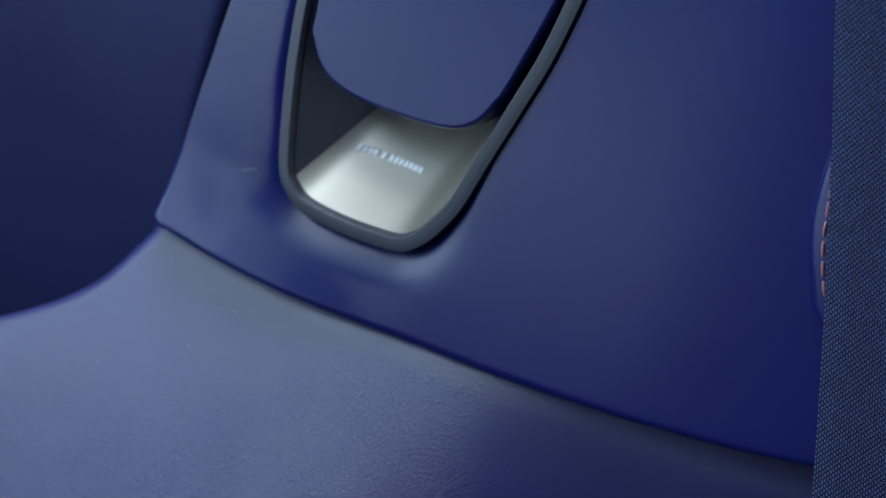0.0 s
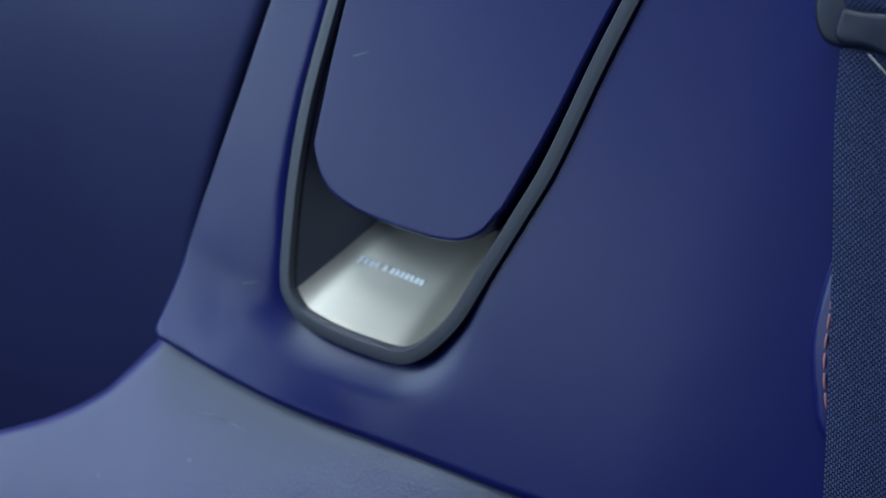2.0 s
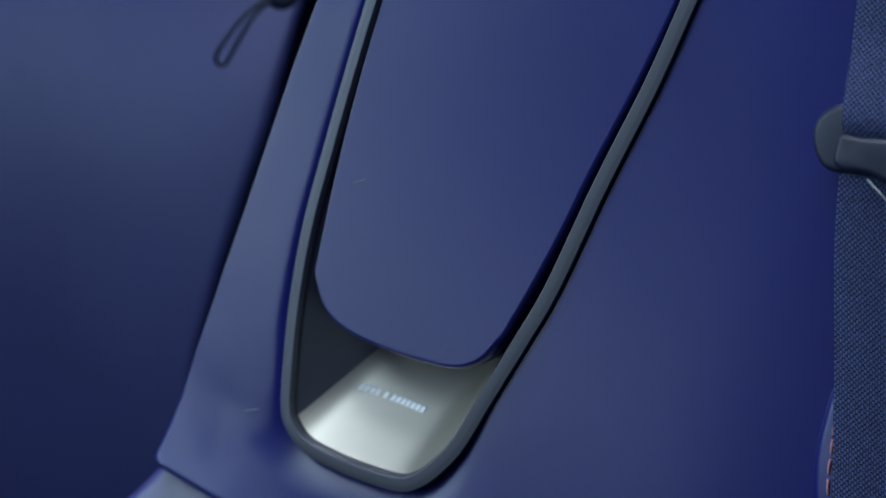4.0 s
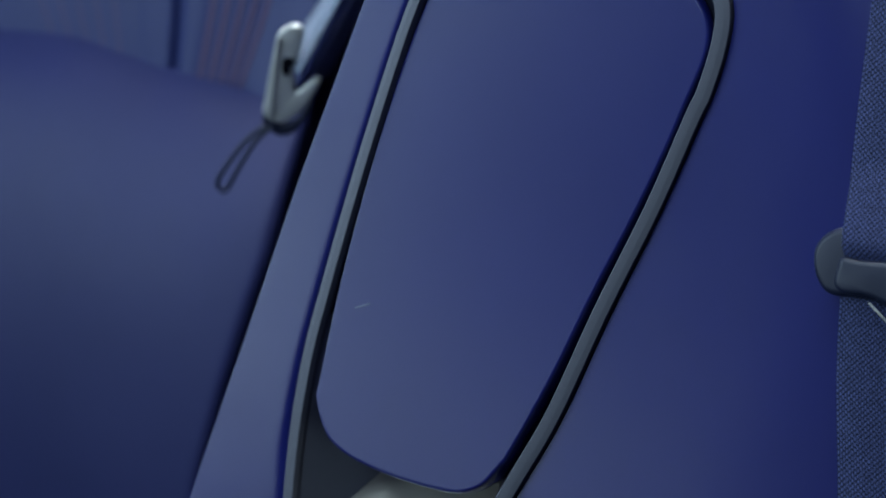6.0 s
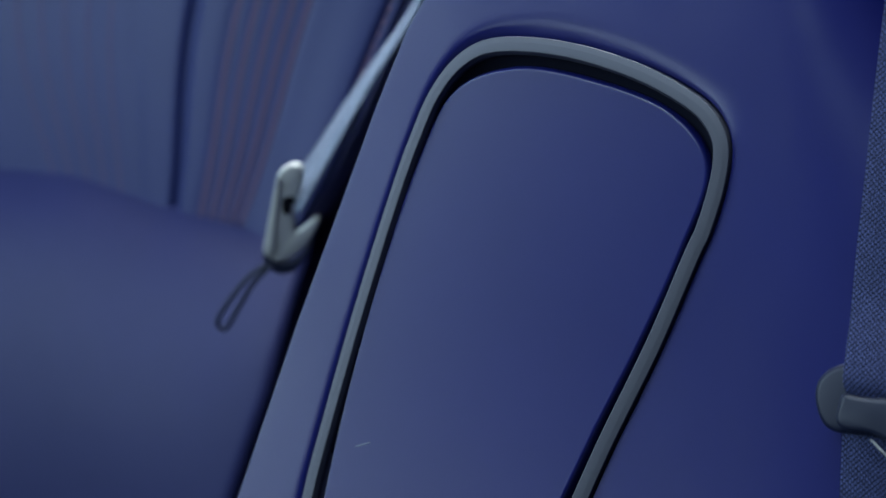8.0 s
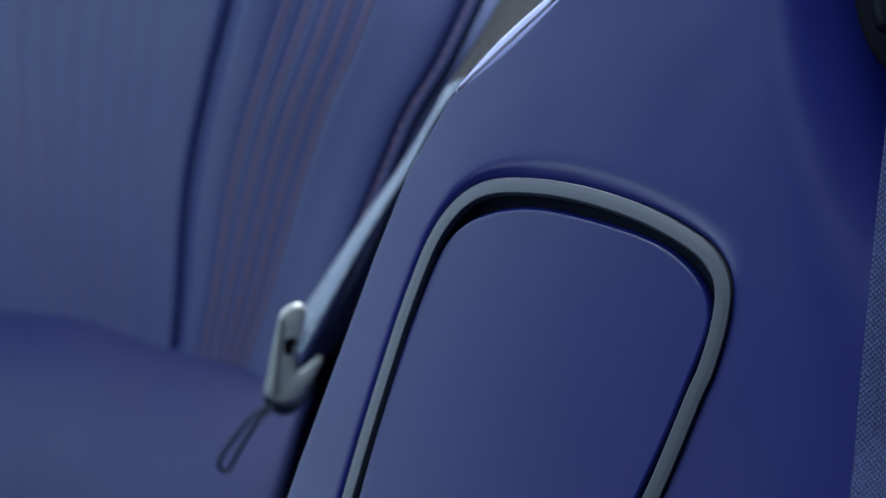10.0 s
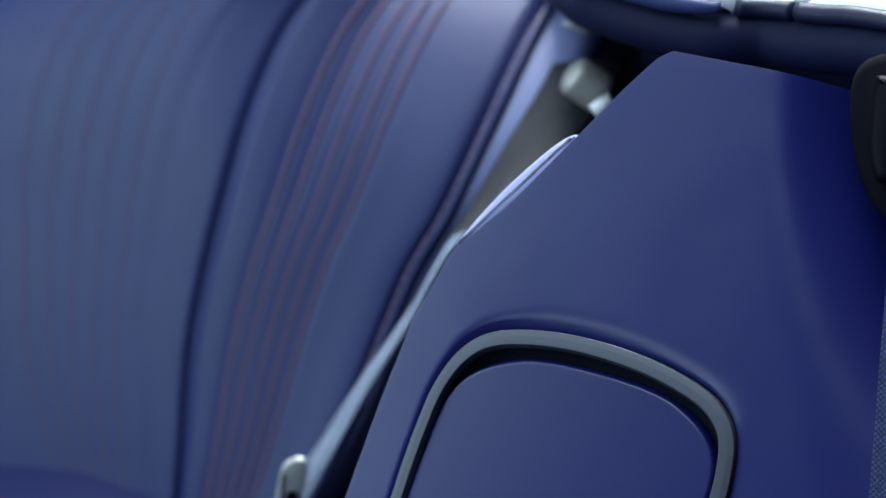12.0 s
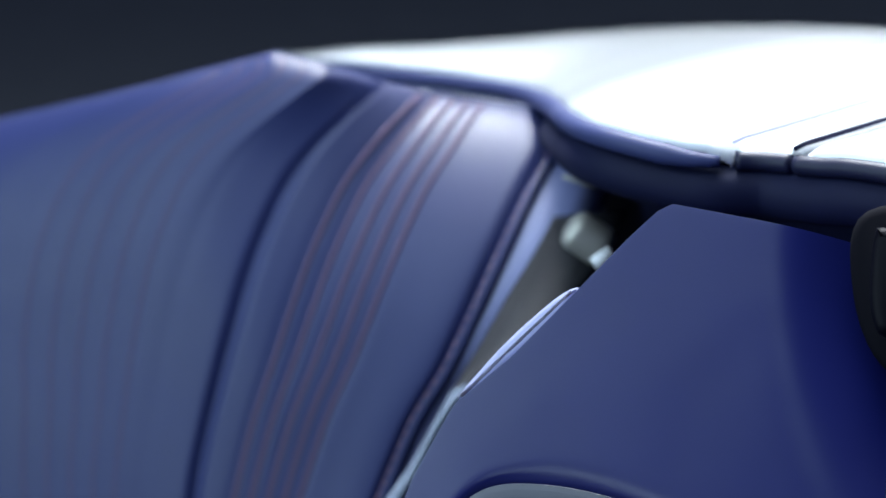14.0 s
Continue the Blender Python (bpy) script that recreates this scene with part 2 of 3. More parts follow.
# Everything beyond the side panel is laid out in a frame of its own, a little larger.
AWAY = Matrix.Translation(EYE) @ Matrix.Scale(1.06, 4) @ Matrix.Translation((-EYE[0], -EYE[1], -EYE[2]))


def receding(p):
    """The body's shoulder recedes more and more towards the car's tail."""
    k = float(np.interp(p[1], (0.60, 0.75, 0.95, 1.10), (1.06, 1.08, 1.20, 1.34)))
    return [e + (x - e) * k for x, e in zip(p, EYE)]


# The side panel's own frame: a along it, b up it, c out of it.
PANEL = Matrix(((0.207912, 0.444070, -0.871536, 0.647399), (-0.978148, 0.094390, -0.185251, 0.603044), (0.000000, 0.891007, 0.453990, 0.634569), (0, 0, 0, 1)))

# What hangs in front of the panel near the door is laid out a little larger too.
HANGING = Matrix.Translation(EYE) @ Matrix.Scale(1.008, 4) @ Matrix.Translation((-EYE[0], -EYE[1], -EYE[2])) @ PANEL

# ---- side panel with its loudspeaker ----
TRIM = spline([(-0.0806, 0.0850), (-0.0757, 0.1085), (-0.0663, 0.1268), (-0.0518, 0.1389), (-0.0282, 0.1455),
               (0.0024, 0.1480), (0.0369, 0.1454), (0.0656, 0.1381), (0.0797, 0.1294), (0.0872, 0.1177),
               (0.0896, 0.0995), (0.0885, 0.0775), (0.0861, 0.0652), (0.0786, 0.0191), (0.0669, -0.0352),
               (0.0566, -0.0910), (0.0474, -0.1239), (0.0375, -0.1563), (0.0292, -0.1842), (0.0205, -0.2009),
               (0.0117, -0.2121), (-0.0000, -0.2195), (-0.0222, -0.2225), (-0.0435, -0.2231), (-0.0622, -0.2210),
               (-0.0734, -0.2140), (-0.0795, -0.2051), (-0.0844, -0.1845), (-0.0903, -0.1456), (-0.0929, -0.1075),
               (-0.0921, -0.0715), (-0.0891, -0.0072), (-0.0845, 0.0531)], 240, True)
SLIM = 0.0013 * np.clip((TRIM - inset(TRIM, 0.01)) @ np.array((-120.0, -40.0)), 0.0, 1.0)
RIM = inset(TRIM, SLIM[:, None])
EDGE = [(-0.1480, -0.2623), (-0.1420, -0.2152), (-0.1368, -0.1678), (-0.1298, -0.1093), (-0.1209, -0.0280),
        (-0.1141, 0.0213), (-0.1047, 0.0911), (-0.0972, 0.1340), (-0.0832, 0.1752), (-0.0578, 0.2033),
        (-0.0344, 0.2361), (-0.0071, 0.2745), (0.0071, 0.2918)]
SEAM_LINE = spline([(-0.1485, -0.2622), (-0.0992, -0.2656), (-0.0467, -0.2668), (0.0106, -0.2656), (0.0719, -0.2618),
                    (0.1418, -0.2537), (0.2014, -0.2440), (0.2407, -0.2350), (0.35, -0.2100)], 60)
OUTER = [np.array(p) for p in EDGE + [(0.35, 0.2830)] + [tuple(p) for p in SEAM_LINE[::-1]]]


def to_outer(start, mid):
    """Where the ray from mid through start meets the panel's outline."""
    d = start - mid
    best = None
    for i in range(len(OUTER)):
        p, q = OUTER[i], OUTER[(i + 1) % len(OUTER)]
        e = q - p
        det = d[0] * -e[1] + e[0] * d[1]
        if abs(det) < 1e-9:
            continue
        w = p - mid
        k = (w[0] * -e[1] + e[0] * w[1]) / det
        s = (d[0] * w[1] - d[1] * w[0]) / det
        if k > 0.9 and -1e-6 <= s <= 1 + 1e-6 and (best is None or k < best):
            best = k
    return mid + d * best


def ease(k):
    k = min(max(k, 0.0), 1.0)
    return k * k * (3 - 2 * k)


def relief(p):
    """Slight unevenness of leather drawn over a shell."""
    low = ease((-p[1] - 0.10) / 0.08) * ease((0.02 - p[0]) / 0.06)
    return (0.00012 + 0.00026 * low) * noise.noise(Vector((p[0] * 34, p[1] * 34, 2.0))) + 0.00004 * (1 + 2 * low) * noise.noise(Vector((p[0] * 110, p[1] * 110, 5.0)))


def away_turn(p):
    """The panel turns away towards the door, most of all under the handle."""
    high = ease((p[1] - 0.055) / 0.25)
    d = max(0.0, p[0] - 0.125 + 0.070 * high)
    return (0.9 + 1.3 * high) * d ** 3 / (d + 0.045) ** 2 * (0.08 + 0.92 * high)


def side_panel():
    """Moulded leather panel around the loudspeaker: dips to the rim, rolls off at its edges."""
    thing = base("side_panel", PANEL, "smooth dark blue leather side panel beside the rear seat", "side panel", kind="structure")
    mid = np.array((0.0, -0.05))
    far = np.array([to_outer(p, mid) for p in RIM])
    # every ring runs from the rim to the outline
    rows = []
    span = np.linalg.norm(far - RIM, axis=1)
    # the hollow beside the rim is deep on the seat's side; the skin swells below the rim
    out = RIM - inset(RIM, 0.01)
    hollow = np.clip(0.45 - 55 * out[:, 0] + 55 * np.minimum(out[:, 1], 0) + 10 * np.maximum(out[:, 1], 0), 0.0, 1.0)
    beside = np.clip(120 * out[:, 0] - 0.1, 0.0, 1.0)
    swell = np.clip(-170 * out[:, 1] - 0.45, 0.0, 1.0)
    for _ in range(40):
        swell = (np.roll(swell, 1) + swell + np.roll(swell, -1)) / 3
    hollow = hollow * (1 - 0.8 * swell) * np.clip((RIM[:, 1] + 0.225) / 0.07, 0.0, 1.0)
    near_steps = (0.0, 0.0005, 0.001, 0.0016, 0.0023, 0.0031, 0.0045, 0.007, 0.010, 0.014, 0.019, 0.025, 0.031, 0.037, 0.043)
    edge_steps = (1.0, 0.85, 0.7, 0.55, 0.4, 0.27, 0.15, 0.06, 0.0)
    wide = np.where(far[:, 1] > 0.265, 0.003, np.where(far[:, 1] > -0.23, 0.0042, 0.006))
    for _ in range(12):
        wide = (np.roll(wide, 1) + wide + np.roll(wide, -1)) / 3
    deep = np.interp(wide, (0.0046, 0.006), (0.00005, 0.005))
    start = 1 - np.minimum(wide / span, 0.4)
    for d in near_steps:
        k = np.minimum(d / span, 0.5 * d / 0.043)[:, None]
        dip, fall = (1 - min(d / 0.0125, 1)) ** 2, (1 - min(d / 0.040, 1)) ** 1.5
        groove = 1 - min(d / 0.0010, 1)
        rows.append([(p[0], p[1], -0.0055 * beside[i] * groove - 0.0062 * dip * hollow[i] - 0.0085 * fall * swell[i])
                     for i, p in enumerate(RIM + (far - RIM) * k)])
    for q in np.linspace(0.02, 0.98, 60):
        a = np.minimum(0.043 / span, 0.5)[:, None]
        rows.append(lift(RIM + (far - RIM) * (a + (start[:, None] - a) * q), 0.0))
    for d in edge_steps:
        k = (1 - (1 - start) * d)[:, None]
        drop = 1 - math.sqrt(max(0.0, 1 - (1 - d) ** 2))
        rows.append([(p[0], p[1], -deep[i] * drop) for i, p in enumerate(RIM + (far - RIM) * k)])
    # a broad hollow under the handle
    rows = [[(p[0], p[1], p[2] - 0.12 * min(0.0, p[0] + 0.05) ** 2 - away_turn(p) + 2.8 * min(0.0, p[1] + 0.206) ** 2 * ease((0.04 - p[0]) / 0.12) + relief(p)) for p in r] for r in rows]
    rows.append([(p[0], p[1], p[2] - 0.0004) for p in rows[-1]])
    rows.append([(p[0], p[1] - (0.02 if p[1] > 0.265 else 0.0), -0.07) for p in rows[-1]])
    v, f = grid(rows, True)
    skin = mesh_from("panel_skin", v, f, BLUE, thing)
    skin.modifiers.new("creases", "EDGE_SPLIT").split_angle = radians(50)
    for p, q in (((-0.1012, -0.2142), (-0.0930, -0.2098)), ((-0.120, -0.2290), (-0.117, -0.2260)), ((-0.062, -0.2490), (-0.054, -0.2485))):
        scuff(skin, p, q, 0.0001, 0.0003)
    return thing


def scuff(parent, p, q, c, r=0.0004):
    """A faint pale rub mark on leather."""
    mid = ((p[0] + q[0]) / 2 + 0.0006, (p[1] + q[1]) / 2 + 0.0004)
    v, f = tube([(*p, c), (*mid, c + 0.0001), (*q, c)], r, 6)
    mesh_from("scuff", v, f, SCUFF, parent, "faint pale scuff mark")


MARK = ((-0.0512, -0.1850), (-0.0112, -0.1838))


def loudspeaker():
    thing = base("loudspeaker", PANEL, "loudspeaker with blue leather cover in a satin grey rim", "loudspeaker")
    # rim: a faceted profile swept round the outline
    prof = [(0.0, -0.012), (0.0, 0.0026), (0.0003, 0.0030), (0.0028, 0.00345), (0.0031, 0.0035), (0.0070, 0.0036), (0.0074, 0.0034), (0.0086, 0.0008), (0.0088, -0.004)]
    rows = [lift(inset(RIM, (w * (1 - SLIM / 0.0088))[:, None]), c) for w, c in prof]
    v, f = grid(rows, True)
    rim = mesh_from("rim", v, f, BEZEL, thing, "satin grey metal rim")
    ed = rim.modifiers.new("facets", "EDGE_SPLIT")
    ed.split_angle = radians(9)
    # dish: hollow metal floor below the cover
    inner = inset(TRIM, 0.0088)
    hub = np.array((-0.005, -0.06))
    rows = []
    for s in np.linspace(0, 1, 30):
        c = -0.002 - 0.078 * (1 - (1 - s) ** 1.5)
        rows.append(lift(inner + (hub - inner) * 0.8 * s, c))
    v, f = capped(rows)
    v_dish = v
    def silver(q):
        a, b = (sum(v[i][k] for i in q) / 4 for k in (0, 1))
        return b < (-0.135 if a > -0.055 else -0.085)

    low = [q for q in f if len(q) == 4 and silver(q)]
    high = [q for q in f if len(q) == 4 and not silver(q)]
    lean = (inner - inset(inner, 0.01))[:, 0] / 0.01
    # left wall of the same dish; shade and dim reflection go into its colour
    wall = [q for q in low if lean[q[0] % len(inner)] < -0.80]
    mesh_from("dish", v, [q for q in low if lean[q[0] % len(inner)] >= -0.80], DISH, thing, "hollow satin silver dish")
    mesh_from("dish_side", v, wall, DISH_SHADED, thing, "side wall of the silver dish, darkened in colour for shade")
    # rest of the dish: the gap's shade is put into its colour
    mesh_from("gap_liner", v, high, GAP_SHADE, thing, "gap round the cover, coloured near black for its shade")
    # cover: padded leather, its lower end bowed and overhanging the dish
    ring = spline([tuple(p) for p in TRIM[::8]], 60, True)
    side = (ring - inset(ring, 0.01)) / 0.01
    gap = np.interp(side[:, 0], (-1.0, -0.3, 0.4), (0.0089, 0.0104, 0.0096))
    gap += 0.0024 * np.clip(-ring[:, 1] / 0.11, 0, 1) * np.clip(side[:, 0] * 2, 0, 1)
    gap += 0.0026 * np.clip(side[:, 1] * 1.6 - 0.3, 0, 1)
    gap += 0.0045 * np.clip(-ring[:, 1] / 0.12, 0, 1) * np.clip(-side[:, 0] * 2 - 0.6, 0, 1)
    up = [p for p in inset(ring, gap[:, None]) if p[1] > -0.125]
    k = max(range(len(up)), key=lambda i: np.linalg.norm(up[i] - up[i - 1]))
    up = up[k:] + up[:k]
    lower_end = [(0.0334, -0.1261), (0.0259, -0.1395), (0.0118, -0.1485), (-0.0144, -0.1523), (-0.0384, -0.1530), (-0.0567, -0.1505), (-0.0690, -0.1436), (-0.0785, -0.1281)]
    if np.linalg.norm(up[-1] - np.array(lower_end[0])) > np.linalg.norm(up[-1] - np.array(lower_end[-1])):
        lower_end = lower_end[::-1]
    cov = spline([tuple(p) for p in up[::3]] + lower_end, 200, True)
    # its edge stands higher on the seat's side
    edge = np.interp((cov - inset(cov, 0.01))[:, 0] / 0.01, (-1.0, -0.5, 0.3), (0.0005, -0.006, -0.0080))
    for _ in range(6):
        edge = (np.roll(edge, 1) + edge + np.roll(edge, -1)) / 3
    rows = [lift(inset(cov, 0.004), -0.044), [(p[0], p[1], e) for p, e in zip(cov, edge)]]
    for q in np.linspace(0.2, 1.57, 7):
        loop = inset(cov, ((0.0026 - edge) * 0.25 * (1 - math.cos(q)))[:, None])
        rows.append([(p[0], p[1], e + (0.002 - e) * math.sin(q)) for p, e in zip(loop, edge)])
    core = inset(cov, ((0.0026 - edge) * 0.25)[:, None])
    hub = np.array((0.0, -0.01))
    for s in (0.008, 0.02, 0.04, *np.linspace(0.08, 0.96, 16)):
        rows.append(lift(core + (hub - core) * s, 0.002))
    rows = [[(a, b - 0.001 * max(0.0, b - 0.06) / 0.07, c - 0.0005 - 0.012 * (b + 0.02) - 0.03 * (b + 0.02) ** 2 - 0.05 * a * a) for a, b, c in r] for r in rows]
    v, f = capped(rows)
    cover = mesh_from("cover", v, f, BLUE, thing, "padded dark blue leather cover")
    scuff(cover, (-0.0683, -0.0759), (-0.0609, -0.0714), 0.0019, 0.0003)
    # maker's mark: plain pale bars lying on the dish
    low_points = np.array([v_dish[i] for q in low for i in q])

    def on_dish(a, b):
        d = (low_points[:, 0] - a) ** 2 + (low_points[:, 1] - b) ** 2
        near = np.argsort(d)[:12]
        w = 1 / (d[near] + 1e-7)
        return np.array((a, b, float((low_points[near, 2] * w).sum() / w.sum()) + 0.0011))

    first, last = np.array(MARK[0]), np.array(MARK[1])
    strokes = [(0.078 * k, 0.078 * k + 0.058) for k in range(4)] + [(0.36, 0.415)] + [(0.47 + 0.077 * k, 0.47 + 0.077 * k + 0.057) for k in range(7)]
    for x0, x1 in strokes:
        ends = [first + (last - first) * k for k in (x0, x1)]
        tall = np.array((0.0003, 0.0015))
        corner = [on_dish(*(ends[0] - tall)), on_dish(*(ends[1] - tall)), on_dish(*(ends[1] + tall)), on_dish(*(ends[0] + tall))]
        under = [c - np.array((0, 0, 0.0012)) for c in corner]
        mesh_from("mark_bar", corner + under, [(0, 1, 2, 3), (7, 6, 5, 4), (0, 4, 5, 1), (1, 5, 6, 2), (2, 6, 7, 3), (3, 7, 4, 0)], PRINT, thing, "pale printed bar", False)
    return thing


# ---- lower ledge below the panel's seam ----
def lower_ledge():
    """Grained leather ledge that swells out under the seam and curls away beside the seat."""
    m = PANEL @ Matrix.Translation((0, -0.2650, -0.006)) @ Matrix.Rotation(radians(-25), 4, "X")
    thing = base("lower_ledge", m, "grained blue leather ledge below the side panel", "side trim", kind="structure")
    left = spline([(-0.152, 0.014), (-0.152, -0.001), (-0.160, -0.021), (-0.171, -0.043), (-0.190, -0.064), (-0.218, -0.086), (-0.280, -0.130), (-0.38, -0.17), (-0.45, -0.26)], 60)
    rows = []
    for p in left:
        row = []
        for j in range(60):
            s = (j / 59) ** 1.8
            a = p[0] + (0.36 - p[0]) * s
            drop = min((a - p[0]) / 0.010, 1)
            edge = min(max(-p[1], 0) / 0.010, 1)
            c = -0.13 * max(0.0, a + 0.03) ** 2 - 0.007 * (1 - math.sqrt(1 - (1 - drop) ** 2)) - 0.001 * (1 - math.sqrt(1 - (1 - edge) ** 2))
            rise = float(np.interp(a, SEAM_LINE[:, 0], SEAM_LINE[:, 1])) + 0.2622
            c += 0.40 * (p[1] - 0.014) * ease((a - 0.01) / 0.17)
            row.append((a, p[1] * (1 - 0.15 * s) + rise * (1 - edge * 0.3), c))
        rows.append([(p[0], p[1], -0.08)] + row)
    rows.insert(0, [(q[0], q[1] + 0.002, -0.03) for q in rows[0]])
    v, f = grid(rows)
    skin = mesh_from("ledge_skin", v, f, LEDGE, thing)
    for p, q in (((-0.110, -0.030), (-0.092, -0.026)), ((-0.088, -0.027), (-0.076, -0.027)), ((-0.100, -0.054), (-0.0985, -0.0545)), ((-0.146, -0.083), (-0.1455, -0.0832))):
        scuff(skin, p, q, 0.0, 0.0003)
    return thing


# ---- front belt, its tongue and the stitched tab behind it ----
def front_belt():
    thing = base("front_seat_belt", HANGING, "woven dark blue seat belt hanging in front of the side panel", "seat belt")
    left = spline([(0.1290, 0.330), (0.1488, 0.1880), (0.1572, 0.1340), (0.1649, 0.0850), (0.1733, 0.0402), (0.1860, -0.0173), (0.2043, -0.0774), (0.2281, -0.1607), (0.2490, -0.2395), (0.275, -0.335)], 60)
    c = [(p[0] + 0.0235, p[1] + 0.002, 0.018) for p in left]
    v, f, uvs = ribbon(c, [(0.0235, 0.003, -0.002)] * len(c))
    mesh_from("webbing", v, f, WEB, thing, "", True, uvs)
    for k in (0.0012, 0.0458):
        v, f = tube([(p[0] + k, p[1] + 0.002, 0.0185) for p in left], 0.0009, 6)
        mesh_from("selvedge", v, f, WEB, thing, "firm woven belt edge")
    return thing


def belt_tongue():
    thing = base("belt_tongue", HANGING, "dark grey plastic tongue threaded on the front belt", "belt tongue")
    o = spline([(0.1746, 0.0420), (0.1670, 0.0375), (0.1628, 0.0310), (0.1630, 0.0235), (0.1675, 0.0150), (0.1754, 0.0107), (0.1942, 0.0140), (0.2150, 0.0120), (0.2250, 0.0200), (0.2250, 0.0440), (0.2150, 0.0500), (0.1900, 0.0470)], 84, True)
    v, f = prism(o, 0.0160, 0.0232, 0.0030)
    body = mesh_from("tongue_body", v, f, TONGUE, thing)
    # the strap passes over the upper half, so the lower half stands proud as a lip
    o = spline([(0.1766, 0.0290), (0.1850, 0.0300), (0.2050, 0.0345), (0.2230, 0.0370), (0.2240, 0.0200), (0.2140, 0.0135), (0.1942, 0.0155), (0.1820, 0.0135), (0.1765, 0.0160), (0.1756, 0.0240)], 72, True)
    v, f = prism(o, 0.0215, 0.0268, 0.0026)
    mesh_from("lip", v, f, TONGUE, body, "smooth raised lip")
    over = spline([(0.1672, 0.0700, 0.0184), (0.1712, 0.0480, 0.0232), (0.1745, 0.0330, 0.0252), (0.1770, 0.0270, 0.0220)], 20)
    v, f, uvs = ribbon([(p[0] + 0.0235, p[1] + 0.002 + 0.003, p[2]) for p in over], [(0.0228, 0.0035, -0.001)] * 20)
    mesh_from("strap_fold", v, f, WEB, body, "woven strap fold", True, uvs)
    v, f = tube([(0.1930, 0.0128, 0.0230), (0.2010, 0.0085, 0.0230), (0.2100, 0.0030, 0.0220)], 0.0004, 6)
    mesh_from("wire_edge", v, f, ROLLER, body, "thin bright metal edge")
    return thing


def stitched_tab():
    thing = base("leather_tab", HANGING, "blue leather tab with coral stitching behind the front belt", "leather tab")
    o = spline([(0.2060, -0.0700), (0.2013, -0.0830), (0.2012, -0.1048), (0.2030, -0.1210), (0.2065, -0.1339), (0.2118, -0.1460), (0.2211, -0.1624), (0.2500, -0.1780), (0.2850, -0.1400), (0.2800, -0.0800), (0.2400, -0.0500)], 80, True)
    v, f = prism(o, -0.030, 0.0105, 0.0045)
    mesh_from("tab_body", v, f, BLUE, thing)
    line = spline([(0.2098, -0.0790), (0.2083, -0.0860), (0.2080, -0.0940), (0.2084, -0.1030), (0.2101, -0.1121), (0.2119, -0.1227), (0.2156, -0.1353), (0.2206, -0.1475), (0.2280, -0.1600)], 120)
    for k in range(0, 119, 13):
        pts = [(p[0], p[1], 0.0103 + 0.0008 * math.sin(math.pi * i / 10)) for i, p in enumerate(line[k:k + 11])]
        v, f = tube(pts, 0.0007, 6)
        mesh_from("stitch", v, f, CORAL, thing, "coral thread stitch")
    return thing


def black_knob():
    thing = base("release_handle", PANEL, "gloss black rounded handle in a black recess under the sill", "handle")
    o = spline([(0.1060, 0.2640), (0.1010, 0.3000), (0.1360, 0.3120), (0.2160, 0.3120), (0.2210, 0.2500), (0.2060, 0.2280), (0.1510, 0.2270), (0.1240, 0.2360)], 60, True)
    v, f = prism(o, -0.09, -0.003, 0.006)
    mesh_from("recess_plate", v, f, BLACK, thing, "matt black recess plate")
    o = spline([(0.1205, 0.2627), (0.1172, 0.2830), (0.1172, 0.2920), (0.1225, 0.2950), (0.1760, 0.2950), (0.1810, 0.2880), (0.1840, 0.2580), (0.1790, 0.2480), (0.1333, 0.2465), (0.1260, 0.2495)], 60, True)
    v, f = prism(o, -0.018, 0.014, 0.005)
    mesh_from("grip", v, f, GLOSS, thing, "gloss black grip")
    return thing


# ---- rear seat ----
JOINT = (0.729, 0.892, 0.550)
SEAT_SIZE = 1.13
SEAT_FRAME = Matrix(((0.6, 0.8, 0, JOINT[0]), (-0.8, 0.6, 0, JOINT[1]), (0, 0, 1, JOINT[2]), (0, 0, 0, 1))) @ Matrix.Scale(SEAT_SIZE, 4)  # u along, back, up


def cushion(seat):
    prof = spline([(0.03, 0.004), (-0.012, -0.002), (-0.034, -0.012), (-0.055, -0.028), (-0.076, -0.050), (-0.098, -0.082), (-0.122, -0.130), (-0.146, -0.190), (-0.164, -0.250), (-0.178, -0.31)], 48)
    rows = []
    for y, z in prof:
        end = np.interp(z, (-0.34, -0.265, -0.164, -0.117, -0.05, 0.03), (-0.050, -0.022, -0.010, 0.002, 0.022, 0.036))
        row = []
        for j in range(60):
            s = (j / 59)
            x = -0.50 + (end + 0.50) * (1 - (1 - s) ** 2.2)
            r = max(0, 1 - (end - x) / 0.008)
            back = 0.008 * (1 - math.sqrt(max(0, 1 - r * r)))
            rise = np.interp(x, (-0.75, -0.14, -0.10, -0.05, 0.02), (0.03, 0.026, 0.022, 0.008, -0.004)) * np.interp(z, (-0.2, 0), (0, 1))
            puff = -1.9 * min(0.0, max(x, -0.3) + 0.085) ** 2 + 0.0015 * noise.noise(Vector((x * 14, z * 14, 0)))
            row.append((x, y + back + puff, z + rise - 0.5 * back))
        row.append((end, y + 0.10, z - 0.02))
        row.append((end - 0.01, y + 0.32, z - 0.03))
        rows.append(row)
    v, f = grid(rows)
    mesh_from("cushion", v, f, CUSHION, seat, "smooth dark blue leather seat cushion")


LEAN = spline([(-0.046, 0.0), (-0.043, 0.033), (-0.037, 0.107), (-0.018, 0.192), (-0.004, 0.241), (0.014, 0.280), (0.052, 0.325)], 60)
PIPE = spline([(0.020, 0.0), (0.045, 0.05), (0.069, 0.110), (0.083, 0.144), (0.100, 0.174), (0.120, 0.222), (0.1368, 0.2653), (0.1467, 0.2876), (0.1500, 0.310)], 60)
FLUTES = (0.21, 0.30, 0.39, 0.475, 0.555)
